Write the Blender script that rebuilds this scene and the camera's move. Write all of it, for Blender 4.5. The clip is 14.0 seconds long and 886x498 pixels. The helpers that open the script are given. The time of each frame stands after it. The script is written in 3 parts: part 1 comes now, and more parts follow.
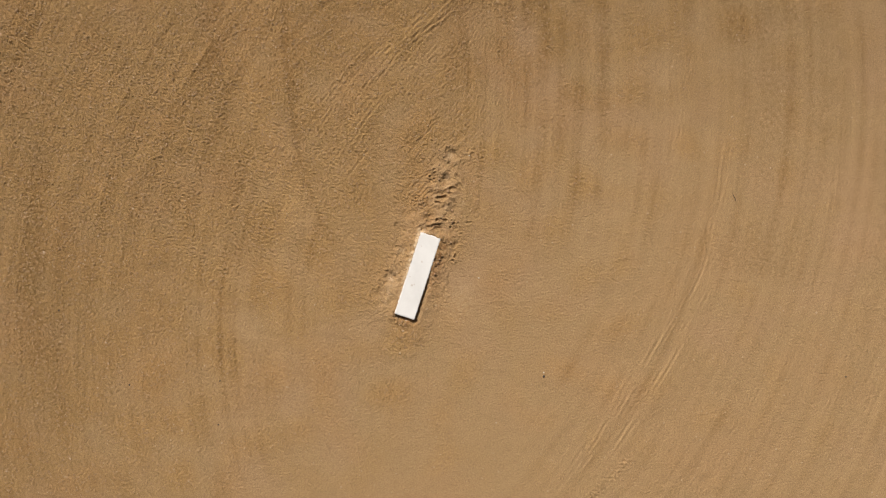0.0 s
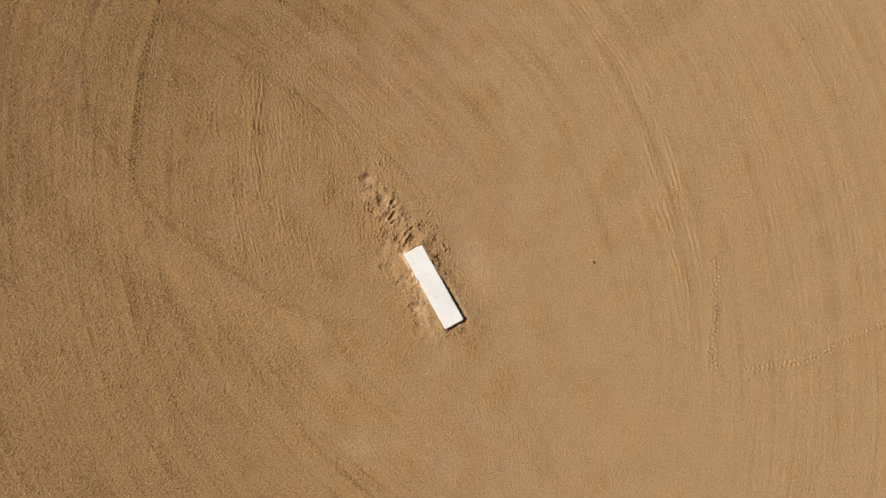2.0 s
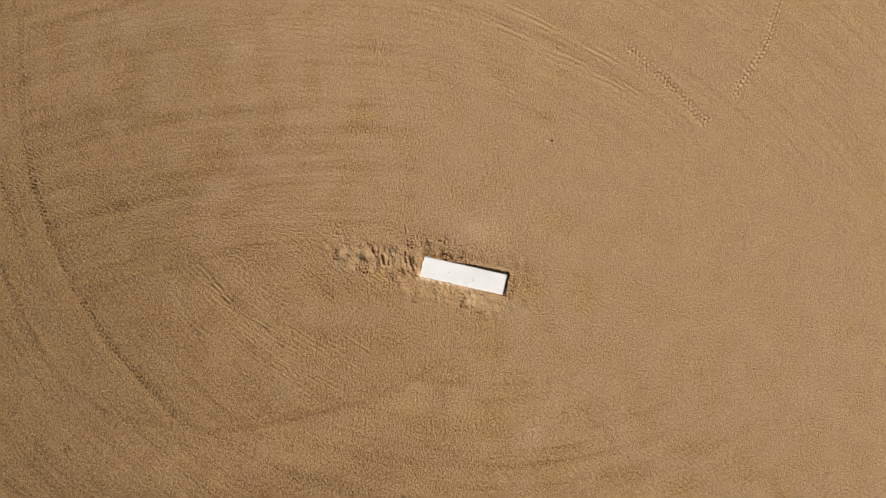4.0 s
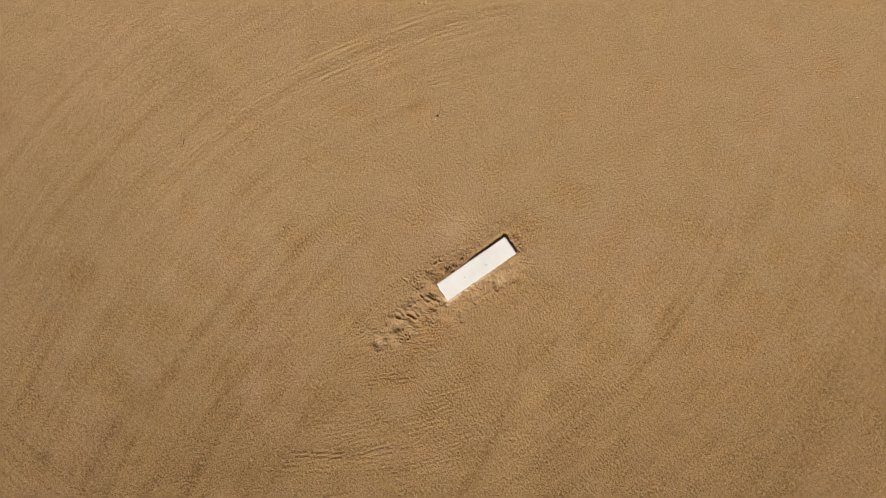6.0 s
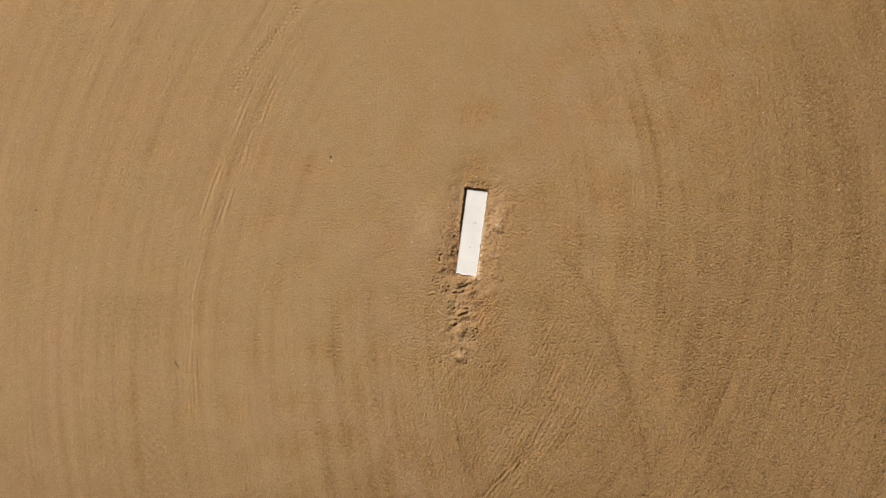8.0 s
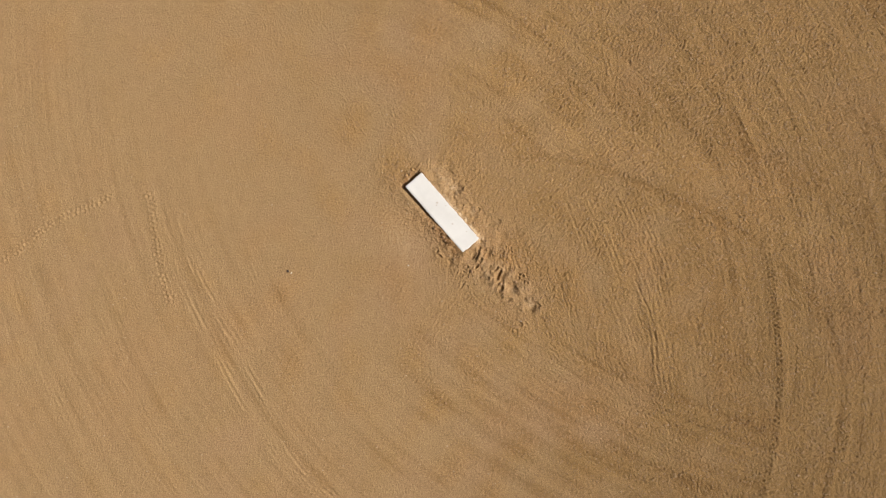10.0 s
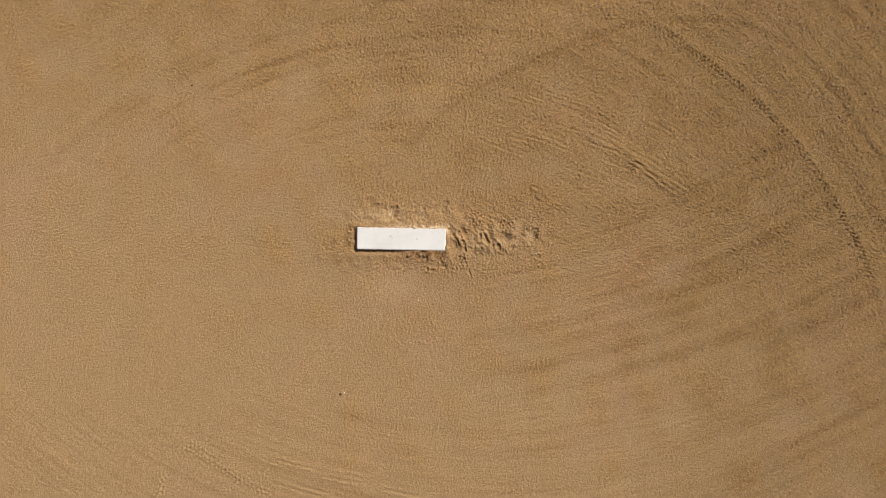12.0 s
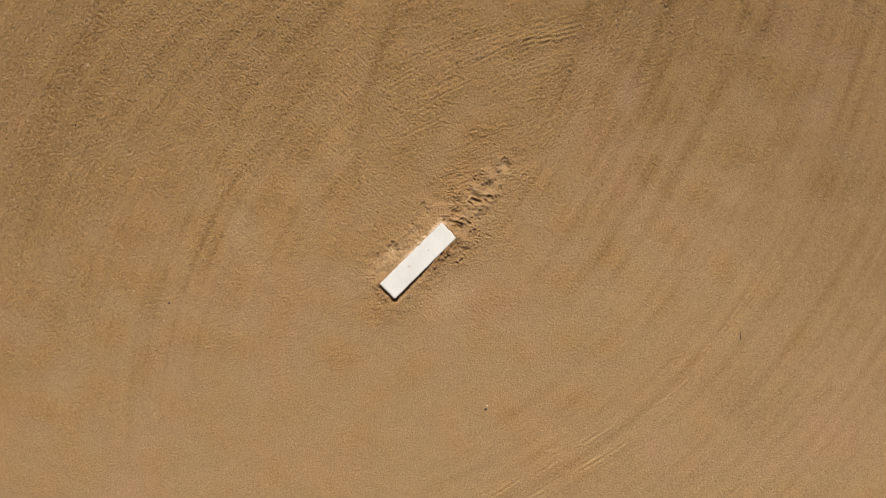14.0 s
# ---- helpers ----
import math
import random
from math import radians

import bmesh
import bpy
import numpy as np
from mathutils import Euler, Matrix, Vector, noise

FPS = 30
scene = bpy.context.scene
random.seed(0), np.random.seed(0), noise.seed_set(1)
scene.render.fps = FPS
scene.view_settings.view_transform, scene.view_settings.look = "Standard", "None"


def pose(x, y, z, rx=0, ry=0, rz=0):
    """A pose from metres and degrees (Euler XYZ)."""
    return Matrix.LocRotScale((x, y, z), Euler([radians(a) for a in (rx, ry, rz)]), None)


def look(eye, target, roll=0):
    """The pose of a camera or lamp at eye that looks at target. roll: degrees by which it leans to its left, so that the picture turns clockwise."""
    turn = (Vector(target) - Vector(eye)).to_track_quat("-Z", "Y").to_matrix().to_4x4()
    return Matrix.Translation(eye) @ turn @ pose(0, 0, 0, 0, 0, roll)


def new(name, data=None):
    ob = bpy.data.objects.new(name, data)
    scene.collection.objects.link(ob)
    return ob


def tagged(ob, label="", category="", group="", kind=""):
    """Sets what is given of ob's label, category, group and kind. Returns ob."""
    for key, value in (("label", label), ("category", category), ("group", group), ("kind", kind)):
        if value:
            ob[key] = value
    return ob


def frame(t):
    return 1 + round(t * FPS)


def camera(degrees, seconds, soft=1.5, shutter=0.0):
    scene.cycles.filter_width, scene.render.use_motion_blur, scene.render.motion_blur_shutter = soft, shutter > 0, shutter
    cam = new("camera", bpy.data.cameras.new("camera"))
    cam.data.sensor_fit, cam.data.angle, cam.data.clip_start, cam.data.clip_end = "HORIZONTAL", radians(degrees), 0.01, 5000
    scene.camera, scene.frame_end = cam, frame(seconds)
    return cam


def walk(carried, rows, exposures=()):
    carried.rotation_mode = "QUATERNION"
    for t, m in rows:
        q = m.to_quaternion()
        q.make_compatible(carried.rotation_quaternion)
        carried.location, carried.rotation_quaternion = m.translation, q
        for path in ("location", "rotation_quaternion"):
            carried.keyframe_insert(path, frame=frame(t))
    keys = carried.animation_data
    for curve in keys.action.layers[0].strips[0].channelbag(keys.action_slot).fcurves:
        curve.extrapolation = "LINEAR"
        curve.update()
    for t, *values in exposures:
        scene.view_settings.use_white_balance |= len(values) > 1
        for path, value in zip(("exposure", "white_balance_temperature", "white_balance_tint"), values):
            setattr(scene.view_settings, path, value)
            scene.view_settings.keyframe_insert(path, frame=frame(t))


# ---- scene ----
cam = camera(71.0, 14.0, soft=1.0)

# seconds, x, y, z, rx, ry, rz of a drone that hovers over the plate and turns
PATH = [
    (0.0, 0.245, -0.089, 4.436, -0.18, -0.26, -71.99),
    (0.5, 0.232, -0.111, 4.425, -0.03, 0.20, -82.75),
    (1.0, 0.218, -0.141, 4.413, -0.10, 0.38, -95.21),
    (1.5, 0.213, -0.178, 4.411, -0.13, 0.26, -106.68),
    (2.0, 0.213, -0.209, 4.414, -0.26, 0.16, -119.16),
    (2.5, 0.221, -0.227, 4.424, -0.33, 0.33, -130.80),
    (3.0, 0.220, -0.235, 4.439, -0.55, 0.36, -143.31),
    (3.5, 0.213, -0.232, 4.456, -0.82, 0.33, -154.84),
    (4.0, 0.195, -0.230, 4.470, -1.00, 0.09, -167.37),
    (4.5, 0.176, -0.234, 4.491, -0.86, -0.04, -179.48),
    (5.0, 0.157, -0.242, 4.513, -0.53, -0.08, -191.33),
    (5.5, 0.141, -0.248, 4.534, -0.15, -0.09, -203.06),
    (6.0, 0.129, -0.250, 4.547, 0.16, -0.07, -214.82),
    (6.5, 0.122, -0.244, 4.551, 0.28, -0.06, -226.75),
    (7.0, 0.121, -0.225, 4.539, 0.08, -0.10, -239.02),
    (7.5, 0.121, -0.204, 4.517, -0.08, -0.04, -250.40),
    (8.0, 0.124, -0.182, 4.485, -0.23, 0.11, -262.30),
    (8.5, 0.129, -0.158, 4.445, -0.39, 0.31, -274.53),
    (9.0, 0.138, -0.134, 4.403, -0.55, 0.49, -286.88),
    (9.5, 0.151, -0.109, 4.362, -0.74, 0.60, -299.17),
    (10.0, 0.169, -0.083, 4.328, -0.93, 0.58, -311.19),
    (10.5, 0.193, -0.055, 4.304, -1.12, 0.36, -322.75),
    (11.0, 0.217, -0.024, 4.290, -1.16, -0.03, -335.06),
    (11.5, 0.237, 0.005, 4.280, -1.18, -0.26, -346.65),
    (12.0, 0.252, 0.028, 4.284, -1.24, -0.43, -359.00),
    (12.5, 0.252, 0.040, 4.300, -1.37, -0.25, -370.65),
    (13.0, 0.249, 0.039, 4.317, -1.64, -0.04, -383.08),
    (13.5, 0.253, 0.036, 4.337, -1.66, -0.01, -394.52),
    (14.0, 0.261, 0.030, 4.356, -1.63, -0.13, -404.88),
]
# seconds, stops, kelvin, tint: the camera's automatic exposure and white balance drift a little
EXPOSURES = [(0.0, 0.08, 6510, 10), (1.5, 0.11, 6490, 10), (3.0, 0.11, 6290, 10), (4.0, 0.10, 6230, 10), (6.5, 0.03, 6620, 10), (7.5, 0.02, 6650, 10),
             (10.0, 0.11, 6490, 10), (11.5, 0.08, 6390, 10), (12.5, 0.02, 6440, 10), (14.0, 0.04, 6590, 10)]
walk(cam, [(t, pose(x, y, z, rx, ry, rz)) for t, x, y, z, rx, ry, rz in PATH], EXPOSURES)

# ---- light ----
SUN_AZIMUTH, SUN_HEIGHT = 46.0, 40.0

world = bpy.data.worlds.new("sky")
scene.world = world
world.use_nodes = True
wn = world.node_tree.nodes
wl = world.node_tree.links
sky = wn.new("ShaderNodeTexSky")
sky.sky_type = "NISHITA"
sky.sun_disc = False
sky.air_density = 0.3
sky.dust_density = 7.0
sky.ozone_density = 0.1
sky.sun_elevation = radians(SUN_HEIGHT)
sky.sun_rotation = radians(90.0 - SUN_AZIMUTH)
wn["Background"].inputs["Strength"].default_value = 0.046
wl.new(sky.outputs["Color"], wn["Background"].inputs["Color"])

sun_data = bpy.data.lights.new("sun", "SUN")
sun_data.energy = 5.0
sun_data.angle = radians(0.53)
sun_data.color = (1.0, 0.966, 0.915)
sun = new("sun", sun_data)
away = Vector((math.cos(radians(SUN_AZIMUTH)) * math.cos(radians(SUN_HEIGHT)),
               math.sin(radians(SUN_AZIMUTH)) * math.cos(radians(SUN_HEIGHT)),
               math.sin(radians(SUN_HEIGHT))))
sun.matrix_world = look(away * 20, (0, 0, 0))


# ---- materials ----
class Nodes:
    """A short way to write a node material."""

    def __init__(self, name, rough=0.9):
        self.material = bpy.data.materials.new(name)
        self.material.use_nodes = True
        self.tree = self.material.node_tree
        self.shader = self.tree.nodes["Principled BSDF"]
        self.shader.inputs["Roughness"].default_value = rough
        self.place = self.tree.nodes.new("ShaderNodeTexCoord").outputs["Object"]

    def link(self, a, b):
        self.tree.links.new(a, b)

    def noise(self, scale, detail=3.0, rough=0.6):
        n = self.tree.nodes.new("ShaderNodeTexNoise")
        n.inputs["Scale"].default_value = scale
        n.inputs["Detail"].default_value = detail
        n.inputs["Roughness"].default_value = rough
        self.link(self.place, n.inputs["Vector"])
        return n.outputs["Fac"]

    def cells(self, scale):
        n = self.tree.nodes.new("ShaderNodeTexVoronoi")
        n.inputs["Scale"].default_value = scale
        self.link(self.place, n.inputs["Vector"])
        return n

    def ramp(self, fac, *stops):
        n = self.tree.nodes.new("ShaderNodeValToRGB")
        e = n.color_ramp.elements
        while len(e) < len(stops):
            e.new(0.5)
        for k, (at, col) in enumerate(stops):
            e[k].position = at
            e[k].color = (*col, 1) if isinstance(col, tuple) else (col, col, col, 1)
        self.link(fac, n.inputs["Fac"])
        return n.outputs["Color"]

    def mix(self, kind, fac, a, b):
        n = self.tree.nodes.new("ShaderNodeMix")
        n.data_type, n.blend_type = "RGBA", kind
        for socket, value in ((n.inputs[0], fac), (n.inputs[6], a), (n.inputs[7], b)):
            if isinstance(value, (int, float)):
                socket.default_value = value
            elif isinstance(value, tuple):
                socket.default_value = (*value, 1)
            else:
                self.link(value, socket)
        return n.outputs[2]

    def attribute(self, name):
        n = self.tree.nodes.new("ShaderNodeAttribute")
        n.attribute_name = name
        return n.outputs["Fac"]

    def painted_tone(self):
        return self.ramp(self.attribute("painted_tone"), (0.0, (1.09, 1.09, 1.09)), (0.5, 1.0), (1.0, (0.850, 0.848, 0.835)))

    def bump(self, height, distance, strength=1.0, before=None):
        n = self.tree.nodes.new("ShaderNodeBump")
        n.inputs["Distance"].default_value = distance
        if isinstance(strength, float):
            n.inputs["Strength"].default_value = strength
        else:
            self.link(strength, n.inputs["Strength"])
        self.link(height, n.inputs["Height"])
        if before:
            self.link(before, n.inputs["Normal"])
        return n.outputs["Normal"]

    def finish(self, colour, normal=None):
        self.link(colour, self.shader.inputs["Base Color"])
        if normal:
            self.link(normal, self.shader.inputs["Normal"])
        return self.material


def dirt_material():
    m = Nodes("raked_clay_dirt", 0.95)
    m.shader.inputs["Diffuse Roughness"].default_value = 0.1
    m.shader.inputs["Specular IOR Level"].default_value = 0.08
    tone = m.ramp(m.noise(0.9, 4, 0.55), (0.34, (0.364, 0.222, 0.100)), (0.50, (0.357, 0.2255, 0.102)), (0.66, (0.368, 0.226, 0.109)))
    patch = m.ramp(m.noise(6.0, 5, 0.65), (0.32, 0.98), (0.68, 1.02))
    grain = m.ramp(m.noise(85, 3, 0.7), (0.30, 0.84), (0.70, 1.14))
    fine = m.ramp(m.noise(165, 2, 0.6), (0.30, 0.76), (0.72, 1.21))
    colour = m.mix("MULTIPLY", 1.0, tone, patch)
    colour = m.mix("MULTIPLY", 1.0, colour, grain)
    colour = m.mix("MULTIPLY", 1.0, colour, fine)
    # tint painted to follow the sun: redder on the sunward half, bluer opposite
    colour = m.mix("MULTIPLY", 1.0, colour, m.ramp(m.attribute("sun_tint"), (0.0, (0.975, 1.0, 1.07)), (1.0, (1.022, 0.984, 0.90))))
    # bands of finer and coarser, drier and damper soil left by the drag mat, plus light and shade painted in
    colour = m.mix("MULTIPLY", 1.0, colour, m.ramp(m.attribute("band"), (0.0, (0.79, 0.757, 0.712)), (0.5, 1.0), (1.0, (1.12, 1.12, 1.12))))
    # brightness correction painted into the colour: darker towards +x and +y, lighter round (-0.45, 1.0)
    colour = m.mix("MULTIPLY", 1.0, colour, m.painted_tone())
    # single dark and pale mineral grains
    spots = m.cells(150)
    colour = m.mix("MULTIPLY", m.ramp(spots.outputs["Color"], (0.93, 0.0), (0.98, 0.35)), colour, (0.62, 0.54, 0.47))
    colour = m.mix("MIX", m.ramp(spots.outputs["Color"], (0.03, 0.32), (0.09, 0.0)), colour, (0.56, 0.44, 0.31))
    colour = m.mix("MIX", m.attribute("damp"), colour, m.mix("MULTIPLY", 1.0, colour, (0.70, 0.58, 0.50)))
    colour = m.mix("MIX", m.attribute("dust_and_light"), colour, (0.56, 0.405, 0.245))
    loose = m.attribute("loose")
    # crumbly patches among smoother, brushed ones
    crumbly = m.mix("MULTIPLY", 1.0, loose, m.ramp(m.noise(7.5, 4, 0.7), (0.30, 0.62), (0.70, 1.0)))
    normal = m.bump(m.noise(80, 4, 0.75), 0.0200, crumbly)
    normal = m.bump(m.noise(165, 3, 0.7), 0.0070, loose, normal)
    return m.finish(colour, normal)


def rubber_material():
    m = Nodes("white_rubber", 0.55)
    base = m.ramp(m.noise(9, 5, 0.6), (0.35, (0.615, 0.595, 0.56)), (0.65, (0.67, 0.65, 0.615)))
    scuffs = m.ramp(m.noise(46, 4, 0.75), (0.66, 0.0), (0.78, 0.35))
    colour = m.mix("MIX", scuffs, base, (0.62, 0.55, 0.46))
    colour = m.mix("MIX", m.attribute("soil"), colour, (0.33, 0.21, 0.12))
    return m.finish(colour, m.bump(m.noise(180, 3, 0.6), 0.001, 0.5))


def lump_material(name, dark, light):
    m = Nodes(name, 0.9)
    m.shader.inputs["Diffuse Roughness"].default_value = 0.8
    info = m.tree.nodes.new("ShaderNodeObjectInfo").outputs["Random"]
    base = m.mix("MIX", info, dark, light)
    grain = m.ramp(m.noise(240, 3, 0.6), (0.3, 0.75), (0.7, 1.2))
    return m.finish(m.mix("MULTIPLY", 1.0, base, grain), m.bump(m.noise(300, 3, 0.6), 0.0015, 0.7))


def crumb_material():
    m = Nodes("dirt_crumbs", 0.95)
    m.shader.inputs["Diffuse Roughness"].default_value = 0.1
    isle = m.tree.nodes.new("ShaderNodeNewGeometry").outputs["Random Per Island"]
    colour = m.ramp(isle, (0.0, (0.27, 0.160, 0.074)), (0.5, (0.325, 0.198, 0.091)), (0.96, (0.365, 0.226, 0.107)), (1.0, (0.43, 0.30, 0.18)))
    return m.finish(m.mix("MULTIPLY", 1.0, colour, m.painted_tone()))


DIRT = dirt_material()
RUBBER = rubber_material()
CLOD = lump_material("clay_clod", (0.27, 0.155, 0.078), (0.40, 0.25, 0.13))
STONE = lump_material("dark_stone", (0.045, 0.030, 0.022), (0.09, 0.062, 0.045))
PALE = lump_material("pale_stone", (0.50, 0.42, 0.33), (0.62, 0.55, 0.46))
BARK = lump_material("dry_bark", (0.09, 0.055, 0.03), (0.13, 0.08, 0.045))
CRUMB = crumb_material()

# ---- the ground: one sheet, finest round the plate ----
PLATE_LONG, PLATE_WIDE, PLATE_TOP = 0.610, 0.152, 0.028
rng = np.random.default_rng(7)
TILE, CELLS = 8.192, 2048


def spectrum(length, spread=0.45):
    """Smooth random relief whose waves are about this long, with a spread of one."""
    f = np.fft.fftfreq(CELLS, TILE / CELLS)
    r = np.hypot(f[:, None], f[None, :])
    keep = np.exp(-(np.log(np.maximum(r, 1e-6) * length) / spread) ** 2)
    h = np.fft.ifft2(np.fft.fft2(rng.standard_normal((CELLS, CELLS))) * keep).real
    return (h / h.std()).astype(np.float32)


def sample(field, x, y):
    u, v = (x / TILE) % 1.0 * CELLS, (y / TILE) % 1.0 * CELLS
    i, j = np.floor(u).astype(int) % CELLS, np.floor(v).astype(int) % CELLS
    a, b = (u - np.floor(u)).astype(np.float32), (v - np.floor(v)).astype(np.float32)
    k, l = (i + 1) % CELLS, (j + 1) % CELLS
    return (field[i, j] * (1 - a) * (1 - b) + field[k, j] * a * (1 - b) + field[i, l] * (1 - a) * b + field[k, l] * a * b)


def lines(low, fine_low, fine_high, high, fine=0.0034, coarse=0.0073):
    """Grid lines: fine in the middle, coarser round it, then in growing steps to the horizon."""
    mid = np.arange(fine_low, fine_high, fine)
    left = np.arange(fine_low - coarse, low, -coarse)[::-1]
    right = np.arange(mid[-1] + coarse, high, coarse)
    step = coarse * 1.45 ** np.arange(1, 31)
    out = np.cumsum(step)
    return np.concatenate((left[0] - out[::-1], left, mid, right, right[-1] + out))


gx = lines(-3.58, -0.42, 0.99, 3.98)
gy = lines(-3.93, -0.25, 0.28, 3.63)
X, Y = np.meshgrid(gx, gy, indexing="ij")
near = np.clip((3.97 - np.hypot(X - 0.2, Y + 0.15)) / 0.08, 0, 1)


def smooth(a, b, v):
    t = np.clip((v - a) / (b - a), 0, 1)
    return t * t * (3 - 2 * t)


W14, W22, W45 = spectrum(0.0175), spectrum(0.027), spectrum(0.05)
W120, W400 = spectrum(0.12), spectrum(0.45)
n45, n120, n400 = sample(W45, X, Y), sample(W120, X, Y), sample(W400, X, Y)

H = np.zeros_like(X)
DUST_AND_LIGHT = np.zeros_like(X)
DAMP = np.zeros_like(X)
BAND = np.zeros_like(X)
COARSE = np.zeros_like(X)


def window(x0, x1, y0, y1):
    return (slice(np.searchsorted(gx, x0), np.searchsorted(gx, x1)), slice(np.searchsorted(gy, y0), np.searchsorted(gy, y1)))


def curve(points, step=0.03):
    """A smooth line through the points."""
    p = [Vector(q) for q in points]
    p = [2 * p[0] - p[1], *p, 2 * p[-1] - p[-2]]
    out = []
    for a, b, c, d in zip(p, p[1:], p[2:], p[3:]):
        n = max(2, int((c - b).length / step))
        for k in range(n):
            t = k / n
            out.append(0.5 * (2 * b + (c - a) * t + (2 * a - 5 * b + 4 * c - d) * t * t + (3 * b - 3 * c + d - a) * t ** 3))
    return np.array([*out, p[-2]])


def near_line(path, reach):
    """For the cells within reach of the line: their window, the signed distance and the way along."""
    low, high = path.min(0) - reach, path.max(0) + reach
    win = window(low[0], high[0], low[1], high[1])
    x, y = X[win], Y[win]
    best, side, along = np.full(x.shape, 9.0), np.zeros(x.shape), np.zeros(x.shape)
    gone = 0.0
    for a, b in zip(path, path[1:]):
        v = b - a
        size = np.hypot(*v)
        if size < 1e-6:
            continue
        t = np.clip(((x - a[0]) * v[0] + (y - a[1]) * v[1]) / size ** 2, 0, 1)
        dx, dy = x - a[0] - t * v[0], y - a[1] - t * v[1]
        d = np.hypot(dx, dy)
        closer = d < best
        best[closer] = d[closer]
        side[closer] = np.sign(v[0] * dy - v[1] * dx)[closer]
        along[closer] = (gone + t * size)[closer]
        gone += size
    return win, best * side, along, gone


def scratch(points, wide, deep, berm=0.6, broken=0.5, tone=0.0, within=None):
    """A shallow drag mark with low ridges at both sides, fading at its ends and broken on the way."""
    path = curve(points)
    win, off, along, size = near_line(path, wide * 5)
    ends = smooth(0, 0.12, along) * smooth(0, 0.12, size - along)
    power = ends * np.clip(1 - broken + broken * (1.3 * sample(W400, along * 0.9 + path[0][0] * 3.1, along * 0.0 + path[0][1] * 7.3) + 0.35 * n45[win]), 0, 1.05)
    if within is not None:
        power = power * within[win]
    d = np.abs(off) / wide
    H[win] += deep * power * (berm * np.exp(-((d - 1.7) / 0.7) ** 2) - np.exp(-d ** 2))
    BAND[win] -= tone * power * np.exp(-(d / 1.4) ** 2) * (1 + 0.5 * n45[win])


def pit(x, y, wide, deep, berm=0.25, long=1.0, turn=0.0, skew=0.0):
    """A dent; with skew, its wall towards the sun is steep and the other runs out gently, shaped for a dark crescent
    and a lit slope.
    """
    win = window(x - wide * 4 * long, x + wide * 4 * long, y - wide * 4 * long, y + wide * 4 * long)
    c, s = math.cos(radians(turn)), math.sin(radians(turn))
    u, v = (X[win] - x) * c + (Y[win] - y) * s, (Y[win] - y) * c - (X[win] - x) * s
    d = np.hypot(u / long, v) / wide * (1 + 0.12 * n45[win])
    if skew:
        dx, dy = X[win] - x, Y[win] - y
        d = d * (1 + skew * (0.69 * dx + 0.72 * dy) / np.maximum(np.hypot(dx, dy), 1e-6))
    H[win] += deep * (berm * np.exp(-((d - 1.5) / 0.5) ** 2) - np.exp(-d ** 2.4))


def heap(x, y, wide, high, long=1.0, turn=0.0):
    pit(x, y, wide, -high, 0.0, long, turn)


def furrows(cx, cy, mask, middle, shift, fine=0.0, wide=0.0, tone=0.0):
    """Streaks left by a drag mat or rake that went round a centre: thin lines, broad furrows, and bands of coarser soil."""
    r, turn = np.hypot(X - cx, Y - cy), np.arctan2(Y - cy, X - cx) * middle
    if fine:
        H[...] += fine * mask * sample(W22, r + shift, turn / 16) * np.clip(0.4 + 0.7 * n400, 0, 1.5)
    if wide:
        H[...] += wide * mask * sample(W45, r + shift, turn / 14)
    if tone:
        t = mask * (0.8 * sample(W120, r - shift, turn / 40) + 0.35 * sample(W45, r + 2 * shift, turn / 40)) * np.clip(0.95 + 0.25 * n400, 0.2, 1.6)
        BAND[...] += tone * t
        COARSE[...] -= tone * t


# furrows of the drag mat
RIM = (0.10, -1.57, 3.46)
r_rim = np.hypot(X - RIM[0], Y - RIM[1])
lens = smooth(2.40, 2.30, np.hypot(X - 1.97, Y + 0.85)) * smooth(9.68, 9.60, np.hypot(X + 1.87, Y - 9.19)) * smooth(3.46, 3.40, r_rim) * smooth(0.2, 0.6, X)
outside = smooth(3.40, 3.52, r_rim) * smooth(-1.2, 0.2, X + Y) * near
north = smooth(2.36, 2.46, np.hypot(X - 1.97, Y + 0.85)) * smooth(0.25, 0.8, Y) * smooth(3.5, 3.4, r_rim) * near
south = smooth(0.9, 1.5, -Y) * near
east = smooth(0.3, 0.9, X) * smooth(9.62, 9.72, np.hypot(X + 1.87, Y - 9.19)) * smooth(3.47, 3.42, r_rim) * smooth(-1.7, -1.2, Y) * near
furrows(0.0, -1.65, outside, 3.9, 0.0, 0.0002, 0.0006, 0.20)
furrows(0.3, -2.2, north, 3.6, 1.3, 0.0001, 0.0003, 0.25)
furrows(0.60, 2.60, south, 4.6, 2.1, 0.00012, 0.0004, 0.19)
furrows(-0.45, 6.03, east, 6.8, 3.7, 0.0001, 0.0005, 0.24)
furrows(-0.53, -2.80, lens, 4.0, 5.2, 0.0007, 0.0004, 0.14)

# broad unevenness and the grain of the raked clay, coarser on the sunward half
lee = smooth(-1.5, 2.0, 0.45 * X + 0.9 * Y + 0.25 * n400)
trod = np.exp(-(((X - 0.62) / 0.36) ** 2 + ((Y - 0.02 - 0.04 * X) / 0.17) ** 2) ** 2)
round_plate = np.exp(-(np.maximum(np.abs(X) - 0.36, 0) / 0.10) ** 2 - (np.maximum(np.abs(Y - 0.03) - 0.12, 0) / 0.10) ** 2)
packed = np.clip(0.9 * trod + 0.7 * round_plate + 0.6 * np.exp(-((X + 0.09) / 0.18) ** 2 - ((Y + 0.34) / 0.13) ** 2), 0, 1)
LOOSE = (0.62 + 0.42 * lee) * (1 - 0.28 * packed)
